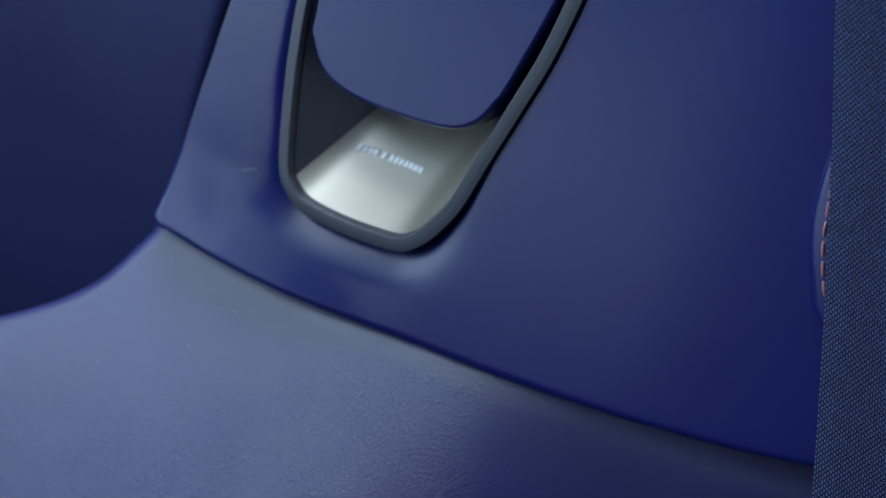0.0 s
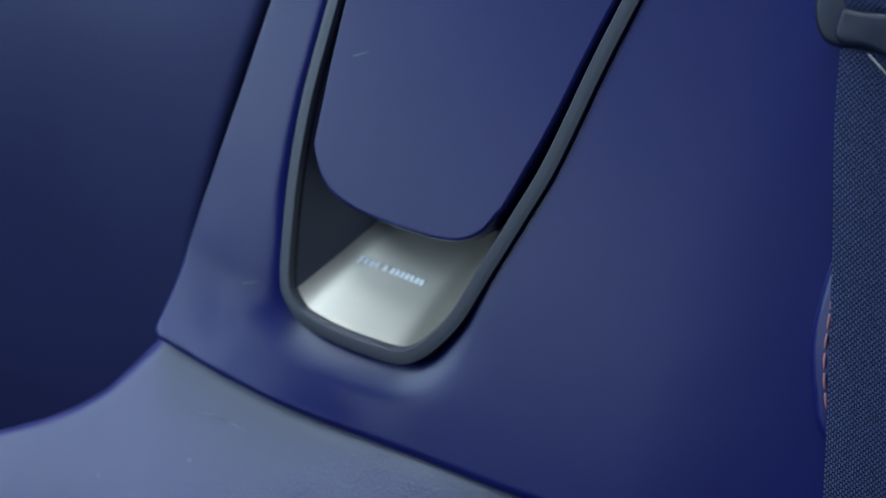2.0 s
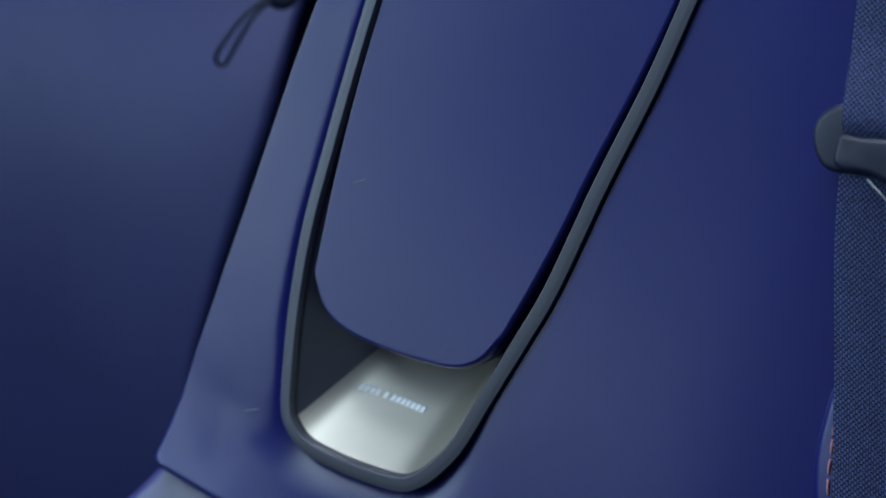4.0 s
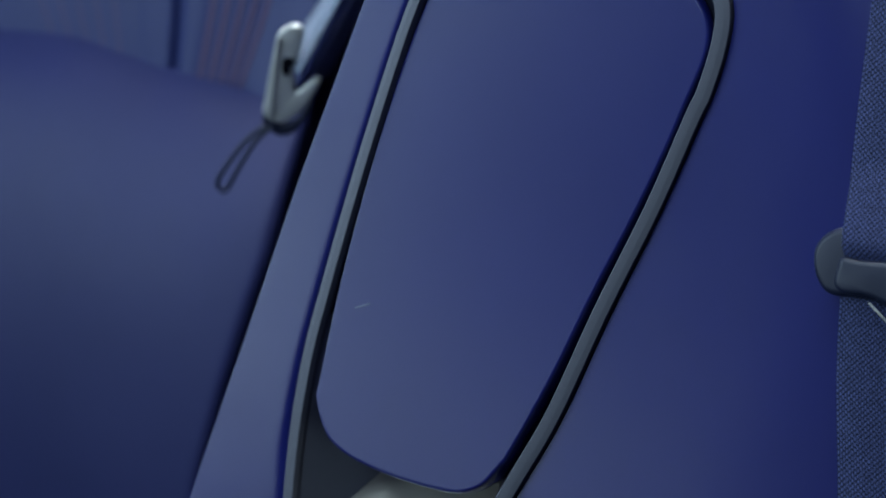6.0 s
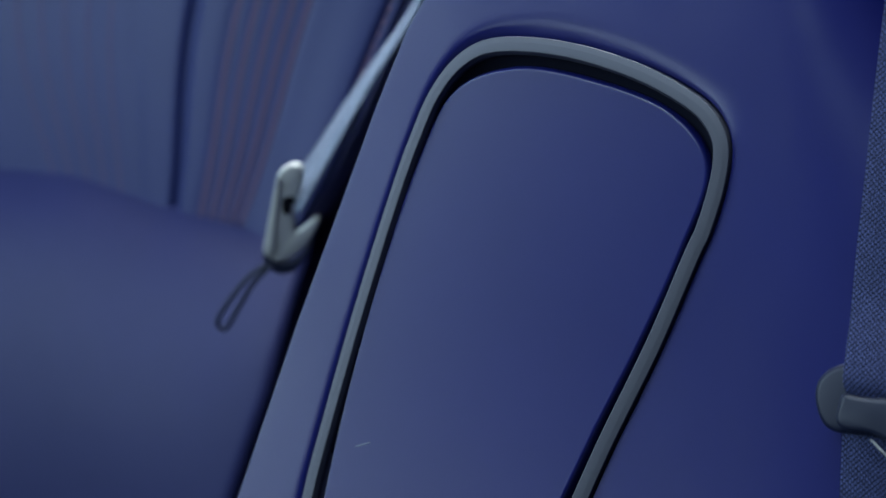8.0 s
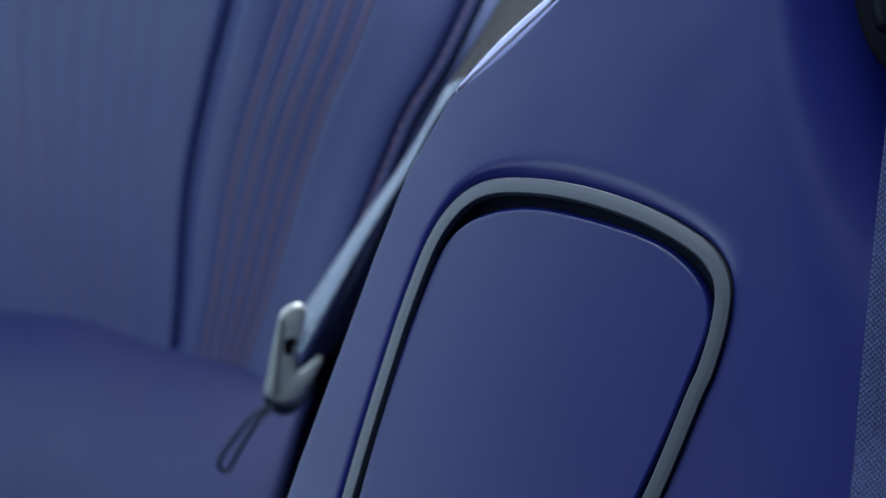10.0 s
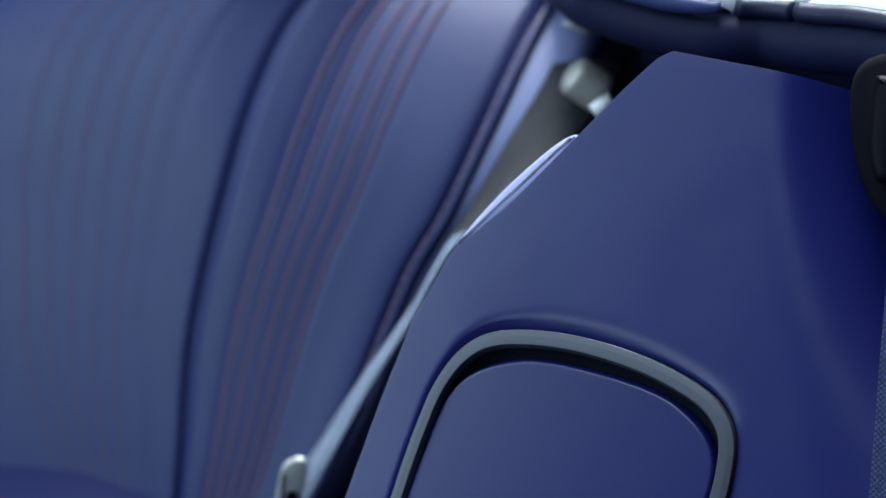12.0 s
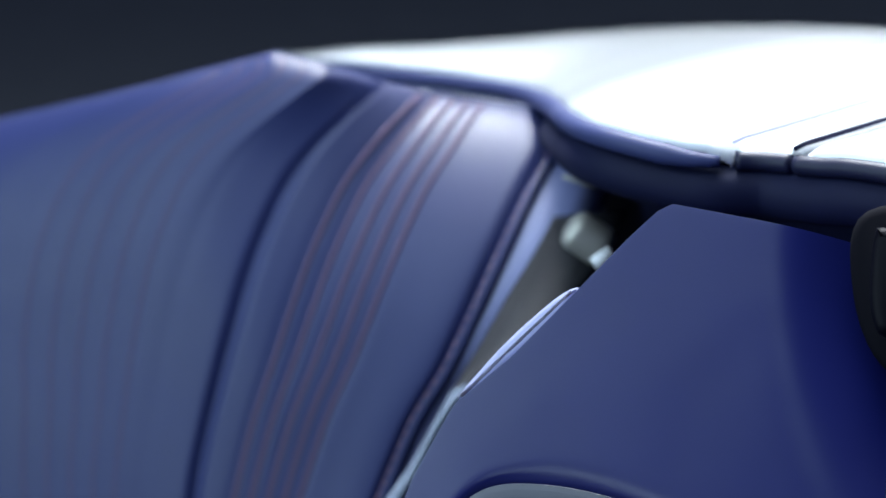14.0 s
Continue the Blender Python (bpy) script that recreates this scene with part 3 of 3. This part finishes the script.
INNER = (-0.43, -0.55, -0.67, -0.79, -0.91)


def line_at(line, w):
    return float(np.interp(w, line[:, 1], line[:, 0]))


def back_point(g, t, proud=0.0):
    """A point of the backrest: g is 0 at the main groove and 1 at the piping, t runs from its foot to its top."""
    w = t * float(np.interp(g, (-3.2, -1.7, -1.15, -0.6, 0.0, 0.3, 0.55, 0.75, 0.9, 1.0), (0.210, 0.297, 0.326, 0.340, 0.325, 0.322, 0.3185, 0.316, 0.313, 0.305)))
    a, b = line_at(LEAN, w), line_at(PIPE, w)
    first = float(np.interp(g, (-0.3, 0.3), (0.62, 0.42)))
    roll = max(0.0, (t - first) / (1 - first))
    fade = 1 - roll ** 2
    c = 0.0
    for k in FLUTES:
        c -= 0.0010 * math.exp(-((g - k) / 0.034) ** 2)
    for k in INNER:
        c -= 0.0002 * math.exp(-((g - k) / 0.04) ** 2)
    c -= 0.0048 * math.exp(-(g / 0.030) ** 2) + 0.0007 * math.exp(-((g + 0.28) / 0.045) ** 2)
    c += 0.0045 * math.exp(-((g - 0.93) / 0.22) ** 2) - 0.0036 * math.exp(-((g - 0.965) / 0.020) ** 2)
    x = a + g * (b - a)
    c += 2.0 * min(0.0, x + 0.085) ** 2 if x > -0.3 else 2.0 * 0.215 ** 2
    return (x, -(c * fade + proud) + float(np.interp(g, (-0.3, 0.3), (0.04, 0.10))) * (1 - math.sqrt(max(0.0, 1 - roll * roll))), w)


def backrest(seat):
    gs = np.concatenate([np.linspace(-3.2, -1.25, 14), np.linspace(-1.22, 1.0, 160)])
    ts = np.concatenate([np.linspace(-0.2, 0.55, 30), 0.57 + 0.43 * np.sin(np.linspace(0.02, math.pi / 2, 26))])
    rows = [[back_point(g, t) for g in gs] for t in ts]
    rows.append([(x, y + 0.05, z - 0.06) for x, y, z in rows[-1]])
    v, f = grid(rows)
    rest = mesh_from("backrest", v, f, SEAT, seat, "fluted blue leather backrest")
    rest.matrix_basis = Matrix.Rotation(radians(-18), 4, "X")
    for g in FLUTES + INNER:
        v, f = tube([back_point(g + 0.01, t, -0.0008 if g > 0 else -0.0013) for t in np.linspace(0.0, 0.985, 50)], 0.0019 if g > 0 else 0.0016, 8, (1, 0.1, 0))
        mesh_from("stitch_line", v, f, SEAM if g > 0 else SEAM_DEEP, rest, "dull coral stitched seam")
    pts = [back_point(1.0, t, -0.001) for t in np.linspace(0.0, 0.99, 46)]
    pts += [back_point(g, 0.99, -0.004) for g in (0.97, 0.92, 0.85, 0.75, 0.6, 0.45, 0.3, 0.15)]
    v, f = tube(pts, 0.0030, 10, (1, 0.5, 0.1))
    mesh_from("piping", v, f, SEAT, rest, "blue leather piping")
    for k in range(0, 46):
        (x0, y0, z0), (x1, y1, z1) = pts[k], pts[k + 1]
        run = [(x0 - 0.0030, y0 - 0.0026, z0), (x0 + 0.7 * (x1 - x0) - 0.0030, y0 + 0.7 * (y1 - y0) - 0.0026, z0 + 0.7 * (z1 - z0))]
        v, f = tube(run, 0.0007, 6, (1, 0.5, 0.1))
        mesh_from("stitch", v, f, THREAD, rest, "faded coral thread stitch")
    rows = []
    for t in np.linspace(0.0, 0.97, 40):
        x, y, z = back_point(1.0, t, -0.002)
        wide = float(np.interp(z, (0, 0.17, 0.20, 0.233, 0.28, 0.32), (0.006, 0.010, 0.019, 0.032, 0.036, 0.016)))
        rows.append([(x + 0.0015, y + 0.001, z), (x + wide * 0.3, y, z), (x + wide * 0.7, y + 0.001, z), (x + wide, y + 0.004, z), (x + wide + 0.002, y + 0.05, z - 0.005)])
    v, f = grid(rows)
    # strip beside the piping, paler in colour to stand for overhead light
    mesh_from("side_strip", v, f, LIT_STRIP, rest, "blue leather side strip, brightened in colour for light from above")


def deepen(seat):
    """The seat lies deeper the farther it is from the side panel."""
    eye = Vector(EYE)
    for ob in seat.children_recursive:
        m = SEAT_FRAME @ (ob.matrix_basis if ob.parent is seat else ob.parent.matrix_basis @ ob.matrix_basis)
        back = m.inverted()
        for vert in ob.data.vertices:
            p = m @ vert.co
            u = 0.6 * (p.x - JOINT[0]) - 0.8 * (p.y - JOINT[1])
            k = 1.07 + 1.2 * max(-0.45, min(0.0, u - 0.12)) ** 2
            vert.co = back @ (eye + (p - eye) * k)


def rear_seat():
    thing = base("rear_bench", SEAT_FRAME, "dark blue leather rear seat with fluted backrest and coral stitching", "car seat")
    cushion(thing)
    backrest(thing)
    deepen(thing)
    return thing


# ---- rear belt with buckle, reel and the hollow that it comes from ----
def world_path(points, count):
    return spline(points, count)


def rear_belt():
    thing = base("rear_seat_belt", AWAY, "pale seat belt running from the rear guide to its tongue", "seat belt")
    c = world_path([(0.705, 0.829, 0.601), (0.7235, 0.8255, 0.623), (0.752, 0.817, 0.662), (0.777, 0.803, 0.702), (0.795, 0.790, 0.741), (0.831, 0.788, 0.763), (0.872, 0.791, 0.785), (0.897, 0.793, 0.801), (0.918, 0.796, 0.815), (0.940, 0.812, 0.812)], 60)
    half = []
    for i, s in enumerate(np.linspace(0, 1, 60)):
        t = c[min(i + 1, 59)] - c[max(i - 1, 0)]
        t /= np.linalg.norm(t)
        flat = np.cross(t, np.array((-0.66, -0.66, 0.36)))
        flat /= np.linalg.norm(flat)
        deep = np.cross(flat, t)
        k = radians(float(np.interp(s, (0, 0.15, 0.32, 0.45, 0.55, 0.75, 0.9, 1), (74, 79, 84, 87, 84, 52, 38, 35))))
        half.append(0.0225 * (flat * math.cos(k) + deep * math.sin(k)))
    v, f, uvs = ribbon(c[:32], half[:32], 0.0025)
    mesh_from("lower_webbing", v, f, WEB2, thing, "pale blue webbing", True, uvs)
    # same strap inside the hollow, its shade put into a darker colour
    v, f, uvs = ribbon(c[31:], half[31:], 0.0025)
    mesh_from("upper_webbing", v, f, WEB2_SHADED, thing, "dark grey webbing of the same strap, darkened for the hollow's shade", True, uvs)
    return thing


def rear_buckle():
    m = Matrix(((0.6, 0, -0.8, 0.699), (-0.8, 0, -0.6, 0.823), (0, 1, 0, 0.601), (0, 0, 0, 1)))
    thing = base("rear_belt_tongue", AWAY @ m, "bright metal belt tongue resting beside the rear cushion", "belt tongue")
    o = spline([(-0.0050, 0.0262), (0.0030, 0.0322), (0.0090, 0.0300), (0.0078, 0.0180), (0.0035, 0.0039), (0.0030, -0.0105), (0.0062, -0.0090), (0.0150, -0.0010), (0.0176, -0.0022), (0.0172, -0.0058), (0.0100, -0.0189), (0.0002, -0.0290), (-0.0083, -0.0323), (-0.0165, -0.0270), (-0.0150, -0.0160), (-0.0112, 0.0020), (-0.0080, 0.0160)], 110, True)
    v, f = prism(o, -0.003, 0.003, 0.0018)
    plate = mesh_from("tongue_plate", v, f, STEEL, thing)
    o = spline([(-0.0030, 0.0105), (0.0030, 0.0118), (0.0034, 0.0080), (0.0012, 0.0060), (0.0006, 0.0015), (-0.0034, 0.0010)], 30, True)
    v, f = prism(o, 0.0024, 0.0038, 0.0005)
    mesh_from("slot", v, f, BLACK, plate, "dark slot")
    o = spline([(-0.0140, -0.0250), (-0.0100, -0.0050), (-0.0070, 0.0130), (-0.0040, 0.0240), (-0.0052, 0.0120), (-0.0078, -0.0060), (-0.0100, -0.0240)], 48, True)
    v, f = prism(o, 0.0024, 0.0042, 0.0008)
    mesh_from("raised_edge", v, f, STEEL, plate, "raised bright edge")
    o = spline([(-0.016, -0.027), (-0.008, -0.034), (0.002, -0.031), (0.012, -0.018), (0.011, -0.023), (0.001, -0.038), (-0.009, -0.041), (-0.017, -0.033)], 48, True)
    v, f = prism(o, -0.004, 0.002, 0.001)
    mesh_from("grip_rim", v, f, TONGUE, plate, "dark plastic rim")
    return thing


def cord_loop():
    m = Matrix(((0.6, 0, -0.8, 0.691), (-0.8, 0, -0.6, 0.817), (0, 1, 0, 0.601), (0, 0, 0, 1)))
    thing = base("cord_loop", AWAY @ m, "thin dark cord loop hanging on the rear cushion", "cord")
    pts = spline([(-0.0139, -0.0300, 0), (-0.0248, -0.0390, 0.002), (-0.0365, -0.0550, 0.003), (-0.0440, -0.0690, 0.003), (-0.0395, -0.0740, 0.003), (-0.0300, -0.0570, 0.003), (-0.0200, -0.0400, 0.002), (-0.0100, -0.0300, 0)], 44)
    v, f = tube(pts, 0.0015, 8)
    mesh_from("cord", v, f, TONGUE, thing)
    return thing


def belt_hollow():
    thing = base("belt_hollow", PANEL, "dark plastic belt outlet behind the side panel", "belt outlet", kind="structure")
    rows = [[(-0.34 + 0.49 * i / 10, b, -0.36 + 0.006 * math.sin(i)) for i in range(11)] for b in np.linspace(-0.45, 0.36, 12)]
    v, f = grid(rows)
    plate = mesh_from("back_plate", v, f, BLACK, thing)
    plate.matrix_basis = PANEL.inverted() @ AWAY @ AWAY @ PANEL
    # pale strip added for the light caught by the panel's rolled upper edge
    o = spline([(-0.0862, 0.1790), (-0.0712, 0.2042), (-0.0570, 0.2231), (-0.0432, 0.2386), (-0.0342, 0.2442), (-0.0370, 0.2340), (-0.0500, 0.2160), (-0.0640, 0.1990), (-0.0790, 0.1810)], 60, True)
    v, f = prism(o, -0.020, -0.006, 0.003)
    mesh_from("outlet_lip", v, f, GLINT_AND_SEAL, thing, "pale lavender strip for light caught by the panel's edge")
    return thing


ROLL = (0.894, 0.774, 0.8165)


def belt_guide():
    m = AWAY @ Matrix.Translation(ROLL)
    thing = base("belt_guide", m, "satin metal belt guide at the rear belt outlet", "belt guide")
    axis = spline([(-0.0072, 0.0089, 0.0080), (0.0, 0.0, 0.0), (0.0072, -0.0089, -0.0080)], 15)
    v, f = tube(axis, 0.0122 * np.array([0.45, 0.80, 0.94] + [1.0] * 9 + [0.94, 0.80, 0.45]), 24)
    mesh_from("roller", v, f, ROLLER, thing, "satin metal roller")
    v, f = tube([(-0.0366, -0.0359, 0.0010), (-0.0277, -0.0414, 0.0072)], 0.0042, 12)
    mesh_from("end_cap", v, f, PRINT, thing, "white plastic end cap")
    v, f = tube([(-0.006, 0.014, 0.036), (0.004, 0.004, 0.030), (0.012, 0.0, 0.028)], 0.0013, 8)
    mesh_from("wire_clip", v, f, ROLLER, thing, "thin metal clip")
    return thing


# ---- car body beyond the interior ----
NEAR = [(0.840, 0.100, 0.934), (0.825, 0.350, 0.931), (0.824, 0.524, 0.927), (0.826, 0.570, 0.922), (0.826, 0.602, 0.919), (0.806, 0.630, 0.920), (0.801, 0.683, 0.923), (0.843, 0.742, 0.912), (0.895, 0.800, 0.900), (0.946, 0.869, 0.886), (0.965, 0.938, 0.878), (0.952, 0.991, 0.877), (0.934, 1.045, 0.875), (0.946, 1.130, 0.852), (0.969, 1.234, 0.814)]
FAR = [(1.260, 0.100, 0.912), (1.220, 0.450, 0.912), (1.175, 0.640, 0.912), (1.197, 0.777, 0.898), (1.182, 0.842, 0.892), (1.145, 0.909, 0.886), (1.088, 0.963, 0.881), (1.018, 1.011, 0.877), (0.980, 1.042, 0.876), (0.958, 1.090, 0.868), (0.960, 1.150, 0.853), (0.984, 1.250, 0.815)]
SILL = 0.912


def sill_panel(name, s0, s1, label):
    """One painted panel of the body's shoulder, between two shut lines."""
    near, far = spline(NEAR, 400), spline(FAR, 400)
    thing = base(name, Matrix(), label, "car body panel")

    def cut(curve, y, by_x):
        i = int(np.argmin(np.abs(curve[:, 1] - y) + (curve[:, 0] < by_x) * 9))
        return i

    n0, n1 = cut(near, s0, 0.0), cut(near, s1, 0.0)
    m0, f0 = cut(near, 0.69, 0.0), cut(far, 0.686, 0.0)
    rows = []
    for k in np.linspace(0, 1, 60):
        i = int(round(n0 + (n1 - n0) * k))
        p = near[i]
        q = far[min(399, int(f0 + (399 - f0) * (i - m0) / (399 - m0)))]
        if p[1] < 0.69:
            q = np.array((float(np.interp(p[1], far[:200, 1], far[:200, 0])), p[1] - 0.004, SILL))
        lip = 1 - min(min(k, 1 - k) / 0.02, 1)
        full = float(np.interp(p[1], (0.63, 0.75), (0.0, 1.0)))
        row = []
        for s, dz in ((0.0, -0.006), (0.001, -0.003), (0.006, -0.0015), (0.02, 0.0), (0.1, 0.004), (0.25, 0.006), (0.45, 0.006), (0.65, 0.004), (0.82, 0.0), (0.93, -0.006), (0.985, -0.02), (1.0, -0.05), (1.03, -0.25), (1.02, -0.6)):
            w = p + (q - p) * s
            row.append((w[0], w[1], w[2] + dz * min(1.0, np.linalg.norm(q - p) / 0.15) * (full if dz > 0 else 1.0) - 0.006 * lip * lip))
        rows.append(row)
    rows = [[(x, y, z - 0.005) for x, y, z in rows[0]], list(rows[0])] + rows[1:] + [[(x, y, z - 0.005) for x, y, z in rows[-1]]]
    v, f = grid([r[:12] for r in rows])
    mesh_from("shoulder", [receding(p) for p in v], f, PAINT, thing)
    v, f = grid([r[11:] for r in rows])
    mesh_from("flank", [receding(p) for p in v], f, PAINT, thing)
    if s1 < 0.64:
        pts = [(p[0] - 0.001, p[1], p[2] - 0.0095) for p in near[min(n0, n1):max(n0, n1) + 1]]
        v, f = tube(pts, 0.0048, 12)
        mesh_from("front_lip", [receding(p) for p in v], f, BLUE_LIP, thing, "dark blue rounded front lip")
    return thing


def sill_moulding():
    thing = base("sill_moulding", Matrix(), "soft blue moulding along the inner sill edge", "moulding", kind="structure")
    near = spline(NEAR, 400)
    pts = [(p[0] - 0.005, p[1] - 0.001, p[2] - 0.0090) for p in near if p[1] > 0.616]
    v, f = tube(pts, 0.0054 * np.clip((np.array(pts)[:, 1] - 0.590) / 0.05, 0.3, 1), 12)
    mesh_from("moulding_strip", [receding(p) for p in v], f, MOULD, thing)
    pts = [(p[0] + 0.005, p[1], p[2] - 0.0265) for p in near if p[1] < 0.80]
    v, f = tube(pts, 0.0135, 12)
    mesh_from("seal", [receding(p) for p in v], f, RUBBER, thing, "dark rubber seal")
    for y, r, rise, x0, rubber in ((0.6145, 0.0008, 0.0080, 0.818, GLINT_AND_SEAL), (0.5842, 0.0014, 0.0090, 0.827, RUBBER)):
        crown = [float(rise * (1 - k) + np.interp(k, (0.0, 0.02), (-0.0015, 0.0))) for k in np.linspace(0.008, 0.84, 40)]
        v, f = tube([(x, y, SILL + c - r) for x, c in zip(np.linspace(x0, 1.13, 40), crown)], r, 8)
        mesh_from("shut_line", [receding(p) for p in v], f, rubber, thing, "thin shut line seal")
    return thing


def inner_wall():
    """Dark lining from the sill down behind the panel, and the tub's floor."""
    thing = base("inner_lining", Matrix(), "dark inner lining under the sill", "lining", kind="structure")
    near = [p for p in spline(NEAR, 120) if p[1] < 0.84]
    rows = [[(p[0] + k, p[1] + k * 0.7, z) for p in near] for k, z in ((0.012, SILL - 0.03), (0.15, SILL - 0.06), (0.18, 0.5), (0.2, 0.12))]
    v, f = grid(rows)
    mesh_from("lining_sheet", [receding(p) for p in v], f, RUBBER, thing)
    v, f = grid([[(x, y, 0.03) for x in (-1.0, 0.0, 0.5, 1.05)] for y in (-0.8, 0.1, 0.7, 1.8)])
    mesh_from("car_floor", v, f, CARPET, thing, "dark carpet")
    v, f = grid([[(x, y, z) for x, y in ((-0.98, -0.78), (-1.0, 0.2), (-0.98, 1.1), (-0.6, 1.74), (0.3, 1.79), (1.0, 1.74))] for z in (0.03, 0.35, 0.60)])
    mesh_from("tub_wall", v, f, CARPET, thing, "dark carpeted tub wall")
    # unseen wall, added to keep the open front out of the reflections
    v, f = grid([[(x, y, z) for x, y in ((-0.97, -0.79), (0.0, -0.82), (0.95, -0.79))] for z in (0.03, 0.6, 0.98)])
    mesh_from("front_wall", v, f, CARPET, thing, "unseen dark wall, added to block reflections from the front")
    return thing


v, f = grid([[(x, y, -0.12) for x in (-30, -4, 0, 4, 30)] for y in (-30, -4, 0, 4, 30)])
tagged(mesh_from("ground", v, f, FLOOR), "dark exhibition hall floor", "floor", kind="structure")
side_panel()
loudspeaker()
lower_ledge()
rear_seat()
inner_wall()
belt_hollow()
sill_panel("rear_quarter_panel", 0.6155, 1.232, "bright pale painted rear body shoulder")
sill_panel("pillar_cover", 0.5860, 0.6135, "pale painted cover between two shut lines")
sill_panel("door_top", 0.105, 0.5822, "pale painted top of the car door")
sill_moulding()
front_belt()
belt_tongue()
stitched_tab()
black_knob()
rear_belt()
rear_buckle()
cord_loop()
belt_guide()
